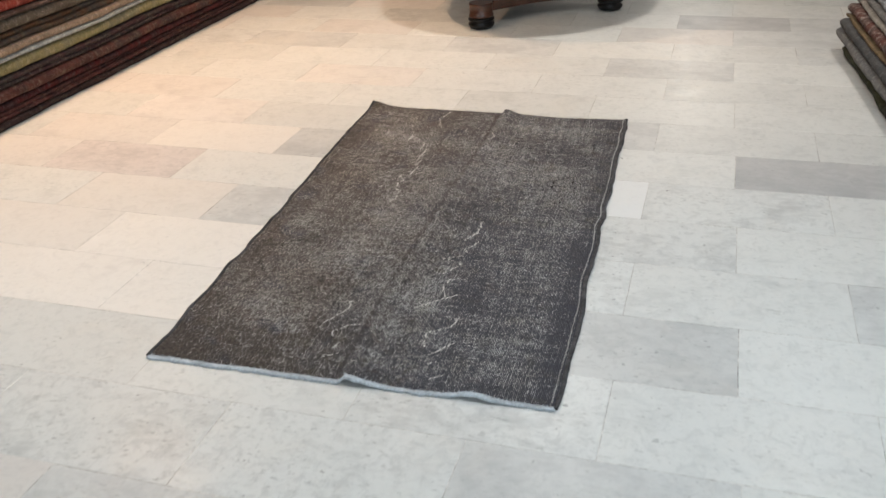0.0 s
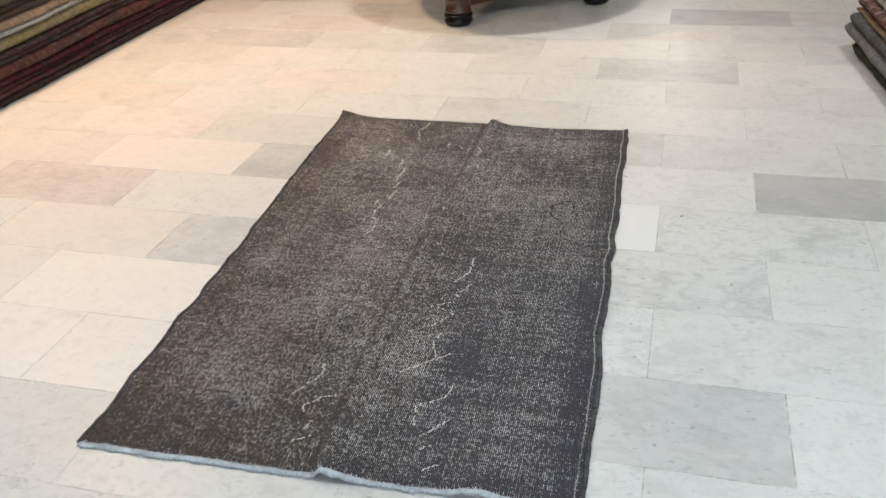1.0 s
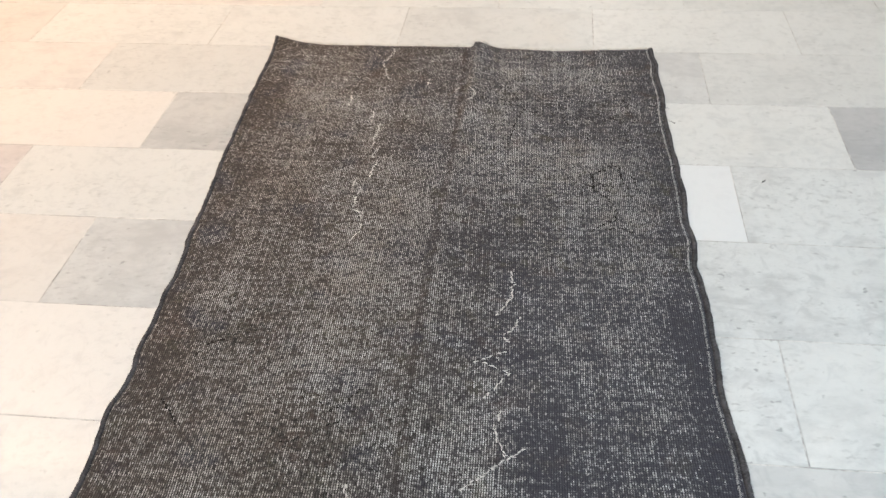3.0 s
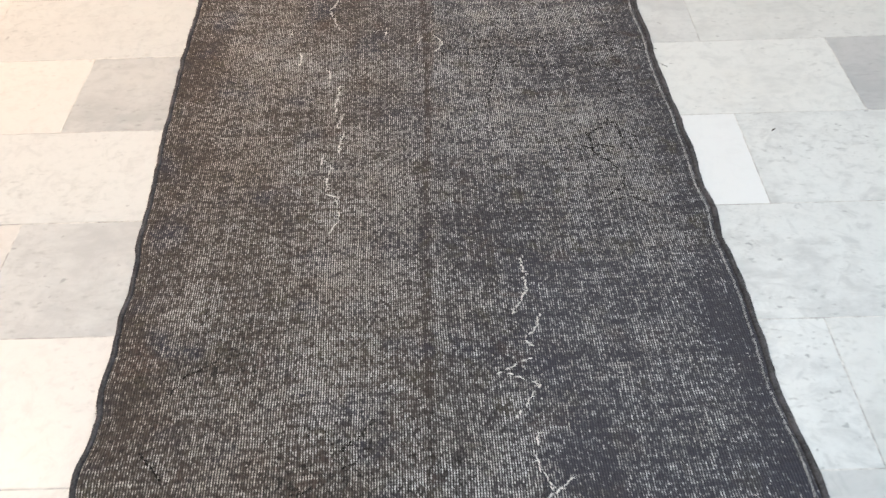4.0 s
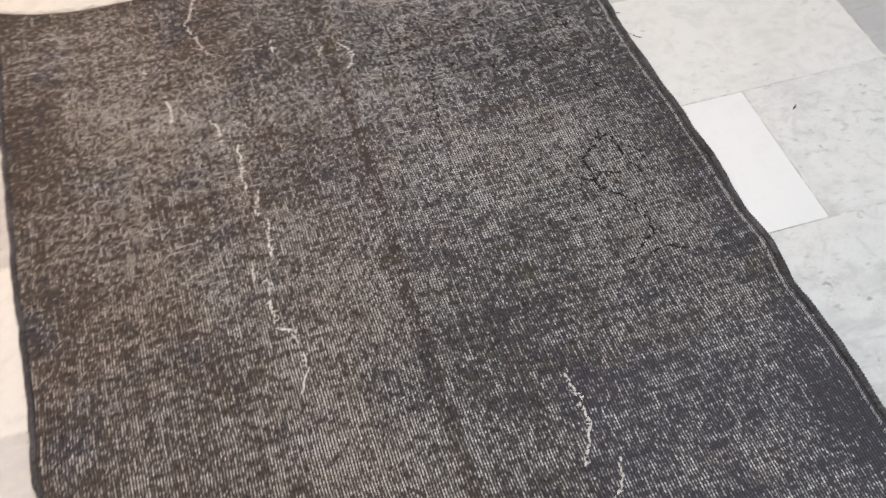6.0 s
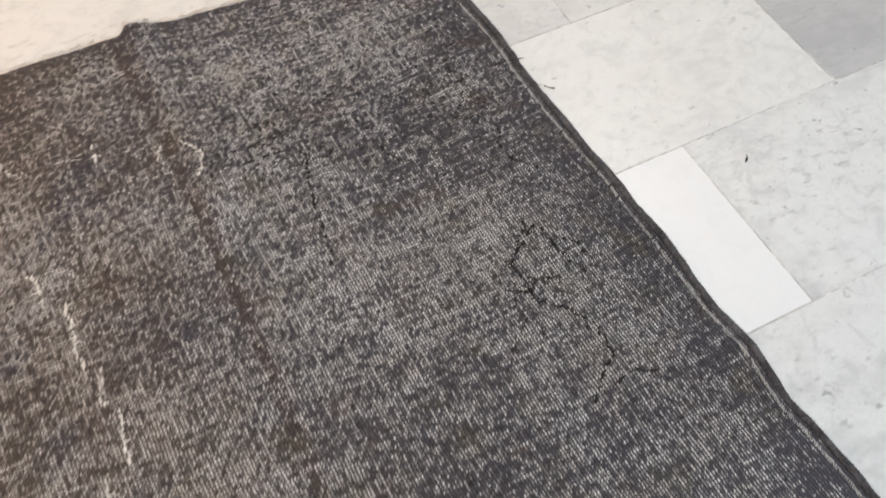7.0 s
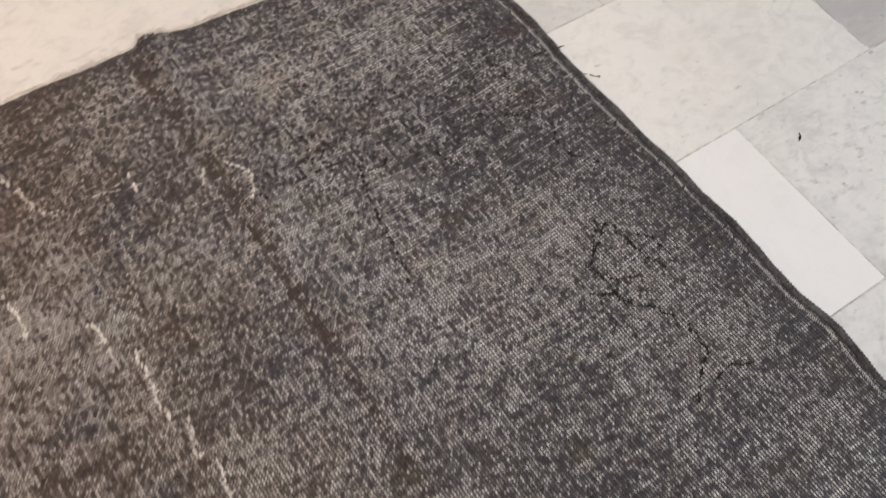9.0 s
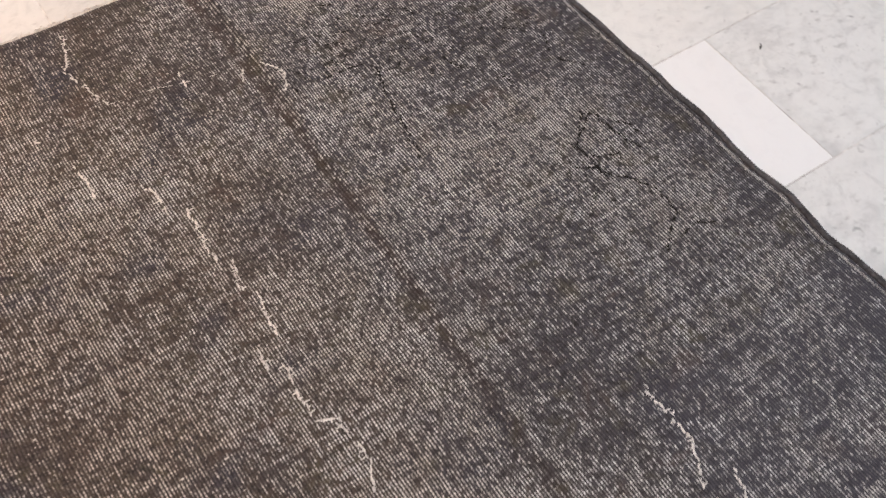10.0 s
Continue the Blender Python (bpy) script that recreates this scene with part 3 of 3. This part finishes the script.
    for ln in ([(-0.281, -0.015), (-0.333, -0.071), (-0.333, -0.133), (-0.300, -0.171), (-0.282, -0.206), (-0.284, -0.253), (-0.318, -0.275), (-0.344, -0.300)],
               [(-0.324, -0.062), (-0.273, -0.027), (-0.264, -0.084), (-0.248, -0.13)],
               [(-0.365, -0.104), (-0.337, -0.122), (-0.332, -0.153)],
               [(-0.345, -0.060), (-0.320, -0.105), (-0.285, -0.120)], [(-0.255, -0.06), (-0.235, -0.085), (-0.228, -0.12)],
               [(-0.310, -0.29), (-0.275, -0.282), (-0.24, -0.30)],
               [(-0.515, 0.240), (-0.531, 0.182), (-0.544, 0.110), (-0.554, 0.040)], [(-0.603, 0.261), (-0.560, 0.260), (-0.519, 0.254)],
               [(-0.241, 0.322), (-0.244, 0.278), (-0.234, 0.250)], [(-0.410, 0.202), (-0.393, 0.155)],
               [(-0.247, 0.096), (-0.213, 0.057)], [(-0.538, 0.339), (-0.504, 0.335)],
               [(-0.538, 0.423), (-0.507, 0.406)], [(-0.831, -0.868), (-0.796, -0.837), (-0.780, -0.805)],
               [(-0.824, -0.898), (-0.798, -0.884), (-0.782, -0.859)], [(-1.124, -0.750), (-1.103, -0.709), (-1.055, -0.680)],
               [(-1.156, -0.858), (-1.122, -0.890), (-1.102, -0.920)], [(-0.895, -0.807), (-0.882, -0.840)]):
        crack(ln, 0.0022, *dark, lift=0.0003, gaps=0.08)
    for i in range(36):
        cx, cy = (rnd.gauss(-0.27, 0.06), rnd.gauss(0.27, 0.12)) if i % 2 else (rnd.gauss(-0.47, 0.08), rnd.gauss(0.33, 0.06))
        if i % 9 == 0:
            cx, cy = rnd.gauss(-0.82, 0.06), rnd.gauss(-0.97, 0.10)
        a = rnd.uniform(-0.6, 2.0)
        pts = [(cx, cy)]
        for k in range(rnd.randint(1, 3)):
            a += rnd.uniform(-0.9, 0.9)
            pts.append((pts[-1][0] + 0.018 * math.cos(a), pts[-1][1] - 0.018 * math.sin(a)))
        crack(pts, 0.0017, *dark, lift=0.0001, gaps=0.1)
    return root


build_rug()


# ---- a crumb on the floor ----
def build_lint():
    rnd = random.Random(8)
    pts = [(0.070, -0.071, 0.0022), (0.074, -0.068, 0.0035), (0.078, -0.065, 0.0030), (0.081, -0.060, 0.0018)]
    v, f = tube(pts, 0.0014, 6, 0.8, 0.4, rnd)
    ob = new("lint_crumb", mesh_of("lint_crumb", v, f, M_SOOT))
    tagged(ob, "small dark wool crumb lying on a marble tile", "lint")


build_lint()


# ---- stacks of folded rugs ----
def folded_rug(name, x_face, depth, y0, y1, z0, thick, direction, material, label, group, seed, sag, double=False, turn=0.0):
    """A rug folded over on itself: a rounded fold along its face, an inner gap line, and a wavy lie."""
    root = tagged(new(name), label, "folded rug", group)
    root.matrix_world = pose(x_face, (y0 + y1) / 2, z0, 0, 0, turn)
    half = (y1 - y0) / 2
    rnd = random.Random(seed)
    layers = 2 if double else 1
    for k in range(layers):
        th = thick / layers
        nseg, prof = 120, []
        for a in range(9):
            g = math.pi * (a / 8 - 0.5)
            prof.append((-math.cos(g) * th * 0.55, th / 2 + math.sin(g) * th / 2))
        prof = [(depth, 0.0)] + prof + [(depth, th)]
        off = rnd.uniform(-0.004, 0.012) + (0.006 if k else 0)
        V, F = [], []
        m = len(prof)
        for i in range(nseg + 1):
            y = -half * math.cos(math.pi * i / nseg) * 0.25 + 0.75 * (-half + 2 * half * i / nseg)
            endcap = 0.25 + 0.75 * math.sqrt(max(0.0, 1 - (1 - min(1.0, max(0.0, min(half + y, half - y)) / (th * 0.6))) ** 2))
            dx = off + 0.010 * noise.noise((y * 2.1, seed * 1.7, k * 3.1)) + 0.004 * noise.noise((y * 9, seed, k))
            dz = sag * (noise.noise((y * 1.3, 0.5, 4.0)) + 0.3) + 0.003 * noise.noise((y * 7, seed, 9))
            for px, pz in prof:
                px += (0.005 * noise.noise((y * 26, pz * 30, seed)) + 0.006 * noise.noise((y * 8, pz * 20, seed + 3.3))) * (px < 0.05)
                zz = (pz - th / 2) * endcap + th / 2 + k * th
                V.append((direction * (px + th * 0.55 + dx), y, max(0.001 - z0, zz * (1 + 0.10 * noise.noise((y * 4, seed, k))) + dz)))
        for i in range(nseg):
            for j in range(m - 1):
                F.append((i * m + j, i * m + j + 1, (i + 1) * m + j + 1, (i + 1) * m + j))
            F.append((i * m + m - 1, i * m, (i + 1) * m, (i + 1) * m + m - 1))
        F.append(tuple(range(m))[::-1])
        F.append(tuple(nseg * m + j for j in range(m)))
        part_mesh("fold", mesh_of("fold", V, F, material, True), root)
    return root


LEFT = [
    (0.036, (0.032, 0.018, 0.019), (0.046, 0.026, 0.026), (0.06, 0.05, 0.04), "dark brown"),
    (0.040, (0.078, 0.028, 0.028), (0.040, 0.024, 0.026), (0.10, 0.06, 0.05), "rust and brown"),
    (0.034, (0.085, 0.016, 0.018), (0.040, 0.018, 0.020), (0.07, 0.05, 0.05), "deep red"),
    (0.050, (0.100, 0.040, 0.034), (0.050, 0.034, 0.034), (0.15, 0.11, 0.09), "faded maroon"),
    (0.050, (0.058, 0.030, 0.034), (0.044, 0.036, 0.036), (0.11, 0.09, 0.08), "plum brown"),
    (0.058, (0.250, 0.215, 0.105), (0.210, 0.190, 0.125), (0.33, 0.29, 0.18), "mustard yellow"),
    (0.022, (0.360, 0.370, 0.370), (0.300, 0.310, 0.310), (0.45, 0.45, 0.44), "pale grey"),
    (0.038, (0.300, 0.220, 0.160), (0.250, 0.190, 0.140), (0.40, 0.32, 0.26), "dusty beige"),
    (0.052, (0.050, 0.045, 0.045), (0.100, 0.050, 0.026), (0.08, 0.07, 0.05), "dark rust and blue"),
    (0.056, (0.120, 0.098, 0.078), (0.110, 0.090, 0.075), (0.22, 0.18, 0.14), "olive grey"),
    (0.020, (0.060, 0.045, 0.045), (0.090, 0.055, 0.045), (0.12, 0.09, 0.08), "dark plum"),
    (0.056, (0.330, 0.055, 0.040), (0.220, 0.045, 0.035), (0.40, 0.16, 0.12), "bright red"),
    (0.056, (0.100, 0.090, 0.080), (0.080, 0.070, 0.060), (0.16, 0.14, 0.12), "smoky brown"),
    (0.056, (0.140, 0.060, 0.045), (0.060, 0.040, 0.035), (0.20, 0.14, 0.10), "brick brown"),
    (0.056, (0.090, 0.080, 0.070), (0.110, 0.060, 0.050), (0.18, 0.15, 0.12), "faded brown"),
    (0.056, (0.060, 0.060, 0.070), (0.080, 0.070, 0.070), (0.14, 0.13, 0.12), "slate"),
]
z = 0.0
for i, (th, a, b, c, word) in enumerate(LEFT):
    mat = folded_wool("folded_wool_" + word.replace(" ", "_"), a, b, c)
    folded_rug("folded_rug", -2.893 - 0.004 * (i % 3), 1.25, -1.6, 3.9 + 0.05 * ((i * 7) % 5), z, th, -1, mat,
               word + " folded wool rug in the tall stack", "rugs in the long stack", 11 + i, 0.004 * min(i, 8), i in (1, 4, 8))
    z += th * 1.06

RIGHT = [
    (0.074, (0.050, 0.052, 0.030), (0.035, 0.036, 0.028), (0.09, 0.09, 0.06), "dark green"),
    (0.064, (0.200, 0.195, 0.190), (0.150, 0.150, 0.150), (0.28, 0.27, 0.26), "mid grey"),
    (0.058, (0.065, 0.066, 0.068), (0.085, 0.082, 0.080), (0.11, 0.11, 0.11), "dark grey"),
    (0.016, (0.160, 0.110, 0.060), (0.110, 0.080, 0.050), (0.20, 0.15, 0.09), "ochre"),
    (0.050, (0.120, 0.045, 0.036), (0.070, 0.050, 0.045), (0.34, 0.29, 0.25), "rust patterned"),
    (0.036, (0.330, 0.300, 0.260), (0.280, 0.250, 0.220), (0.40, 0.37, 0.33), "cream"),
    (0.034, (0.120, 0.115, 0.110), (0.160, 0.150, 0.140), (0.2, 0.19, 0.18), "grey"),
    (0.036, (0.280, 0.290, 0.300), (0.230, 0.240, 0.250), (0.36, 0.36, 0.36), "silver grey"),
    (0.070, (0.020, 0.026, 0.045), (0.030, 0.034, 0.050), (0.05, 0.05, 0.06), "navy blue"),
    (0.060, (0.120, 0.100, 0.090), (0.090, 0.080, 0.070), (0.2, 0.18, 0.16), "taupe"),
    (0.050, (0.140, 0.060, 0.045), (0.060, 0.040, 0.035), (0.20, 0.14, 0.10), "brick red"),
    (0.050, (0.160, 0.150, 0.130), (0.120, 0.110, 0.100), (0.24, 0.22, 0.19), "stone grey"),
    (0.050, (0.060, 0.050, 0.050), (0.090, 0.070, 0.060), (0.12, 0.10, 0.09), "dark brown"),
]
z = 0.0
for i, (th, a, b, c, word) in enumerate(RIGHT):
    mat = folded_wool("folded_wool_short_" + word.replace(" ", "_"), a, b, c)
    folded_rug("folded_rug", 0.915 - (0.03 if i else 0.0) + 0.016 * max(0, i - 1), 1.1, -0.8, 1.74 + 0.07 * (i == 1) + 0.015 * i, z, th * 0.9, 1, mat,
               word + " folded wool rug in the short stack", "rugs in the short stack", 41 + i, 0.004 * min(i, 5), False, 5.7)
    z += th * 0.93


# ---- pedestal table ----
def build_table():
    root = tagged(new("pedestal_table"), "dark mahogany round pedestal table on black-ringed bun feet", "table")
    feet = [(-1.160, 2.03), (-0.470, 2.545)]
    mx, my = (feet[0][0] + feet[1][0]) / 2, (feet[0][1] + feet[1][1]) / 2
    dx, dy = feet[1][0] - feet[0][0], feet[1][1] - feet[0][1]
    cx, cy = mx - dy * 0.289, my + dx * 0.289
    root.location = (cx, cy, 0)
    corners = [Vector((p[0] - cx, p[1] - cy, 0)) for p in feet]
    corners.append(-corners[0] - corners[1])
    for c in corners:
        bm = lathe([(0.050, 0.074), (0.066, 0.078), (0.067, 0.090), (0.062, 0.094), (0.063, 0.150), (0.066, 0.158), (0.062, 0.164)])
        bmesh.ops.scale(bm, verts=bm.verts, vec=(1.1, 1.1, 0.92))
        bmesh.ops.translate(bm, verts=bm.verts, vec=c)
        foot = part("foot", bm, M_WOOD, root)
        bm = lathe([(0.046, 0.0), (0.060, 0.006), (0.070, 0.024), (0.070, 0.036), (0.060, 0.046), (0.062, 0.050), (0.071, 0.058), (0.071, 0.068), (0.060, 0.076)])
        bmesh.ops.scale(bm, verts=bm.verts, vec=(1.1, 1.1, 0.92))
        bmesh.ops.translate(bm, verts=bm.verts, vec=c)
        part("black_ring", bm, M_BLACK, foot, "black lacquered bun")
    # concave base plinth
    bm = bmesh.new()
    ring = []
    for k in range(3):
        a, b = corners[k], corners[(k + 1) % 3]
        for i in range(24):
            u = i / 24
            p = a.lerp(b, u) * (1 - 0.22 * math.sin(math.pi * u))
            ring.append(p)
    lo = [bm.verts.new((p.x, p.y, 0.090)) for p in ring]
    hi = [bm.verts.new((p.x, p.y, 0.146)) for p in ring]
    bm.faces.new(lo[::-1])
    bm.faces.new(hi)
    for i in range(len(ring)):
        bm.faces.new((lo[i], lo[(i + 1) % len(ring)], hi[(i + 1) % len(ring)], hi[i]))
    part("base_plinth", bm, M_WOOD, root)
    part("plinth_collar", lathe([(0.235, 0.147), (0.25, 0.154), (0.25, 0.172), (0.235, 0.186), (0.23, 0.36), (0.18, 0.38)]), M_BLACK, root, "black lacquered collar")
    part("column", lathe([(0.17, 0.38), (0.11, 0.385), (0.085, 0.40), (0.12, 0.46), (0.085, 0.58), (0.07, 0.66), (0.16, 0.70)]), M_WOOD, root)
    part("tabletop", lathe([(0.58, 0.70), (0.64, 0.706), (0.66, 0.72), (0.655, 0.742), (0.63, 0.748)], 64), M_WOOD, root)


build_table()


# ---- floor tiles ----
ROW, COL = 0.305, 0.613
KNOWN = {
    (-1, -1): M_WHITE, (-1, 0): M_FLECK, (-1, 1): M_PALE, (0, -1): M_PALE, (0, 0): M_GREY, (1, -1): M_SOFT, (1, 0): M_PALE, (1, 1): M_PALE,
    (-2, -1): M_FLECK, (-2, 0): M_PALE, (-3, -1): M_FLECK, (-3, 0): M_PALE, (-3, 1): M_SOFT, (-4, -1): M_SOFT, (-4, 0): M_PALE,
    (-5, -1): M_FLECK, (-5, 0): M_PALE, (-6, -1): M_SOFT, (-6, -2): M_FLECK, (0, -3): M_SOFT, (0, -4): M_CREAM_LIT, (0, -5): M_ROSE, (-1, -3): M_PALE,
    (-1, -4): M_MAUVE, (2, -5): M_ROSE, (1, -5): M_PALE, (-1, -5): M_ROSE, (-2, -3): M_SOFT, (-2, -4): M_CREAM_LIT, (-3, -3): M_CREAM_LIT, (-3, -4): M_CREAM_LIT, (-4, -3): M_CREAM_LIT, (-4, -4): M_CREAM_LIT,
    (5, -2): M_SOFT, (2, -1): M_PALE, (2, -2): M_PALE, (1, -3): M_PALE, (1, -4): M_ROSE, (3, -1): M_PALE, (3, -2): M_PALE, (6, 0): M_SOFT, (7, 0): M_GREY,
}
MIX = [M_PALE, M_PALE, M_PALE, M_FLECK, M_PALE, M_SOFT, M_PALE, M_ROSE]
tile_meshes = {}


def tile_mesh(material, w, kind):
    """A sawn marble tile whose arrises are slightly chipped, in a few shapes per stone."""
    key = (material.name, kind)
    if key not in tile_meshes:
        r = random.Random(kind * 31 + len(tile_meshes))
        hx, hy = w / 2, ROW / 2 - 0.0009
        rim = [(-hx + 2 * hx * i / 7, -hy) for i in range(7)] + [(hx, -hy + 2 * hy * i / 4) for i in range(4)]
        rim += [(hx - 2 * hx * i / 7, hy) for i in range(7)] + [(-hx, hy - 2 * hy * i / 4) for i in range(4)]
        n, V = len(rim), []
        for x, y in rim:
            a = 0.0006 + (r.random() ** 2.5) * 0.0024
            V.append((x - math.copysign(a, x), y - math.copysign(a, y), 0))
        V += [(x, y, -0.0010) for x, y in rim] + [(x, y, -0.012) for x, y in rim]
        F = [tuple(range(n))]
        for i in range(n):
            k = (i + 1) % n
            F += [(n + i, n + k, k, i), (2 * n + i, 2 * n + k, n + k, n + i)]
        tile_meshes[key] = mesh_of("tile", V, F, material)
    return tile_meshes[key]


rest = {}
rnd = random.Random(21)
for r in range(math.floor(Y0 / ROW), math.ceil(Y1 / ROW)):
    x0 = (0.0 if r % 2 else 0.306) - 0.0055 * r
    for c in range(-9, 6):
        xa, xb = x0 + c * COL, x0 + (c + 1) * COL
        ya, yb = r * ROW, (r + 1) * ROW
        material = KNOWN.get((r, c)) or rnd.choice(MIX)
        tilt = rnd.uniform(-0.0004, 0.0004)
        if xb <= X0 or xa >= X1 or yb <= Y0 or ya >= Y1:
            continue
        if -8 <= r <= 13 and -6 <= c <= 2 and xa > X0 and xb < X1:
            ob = new("tile", tile_mesh(material, COL - 0.0018, (r * 5 + c * 3) % 4))
            ob.location = ((xa + xb) / 2, (ya + yb) / 2, tilt)
            ob.parent = floor
        else:
            xa, xb, ya, yb = max(xa, X0) + 0.001, min(xb, X1) - 0.001, max(ya, Y0) + 0.001, min(yb, Y1) - 0.001
            V, F = rest.setdefault(material.name, ([], []))
            n = len(V)
            V += [(xa, ya, tilt), (xb, ya, tilt), (xb, yb, tilt), (xa, yb, tilt), (xa, ya, -0.01), (xb, ya, -0.01), (xb, yb, -0.01), (xa, yb, -0.01)]
            F += [(n, n + 1, n + 2, n + 3), (n + 4, n + 5, n + 1, n), (n + 5, n + 6, n + 2, n + 1), (n + 6, n + 7, n + 3, n + 2), (n + 7, n + 4, n, n + 3)]
for key, (V, F) in rest.items():
    ob = new("outer_tiles", mesh_of("outer_tiles", V, F, bpy.data.materials[key]))
    ob.parent = floor
    tagged(ob, kind="stuff")
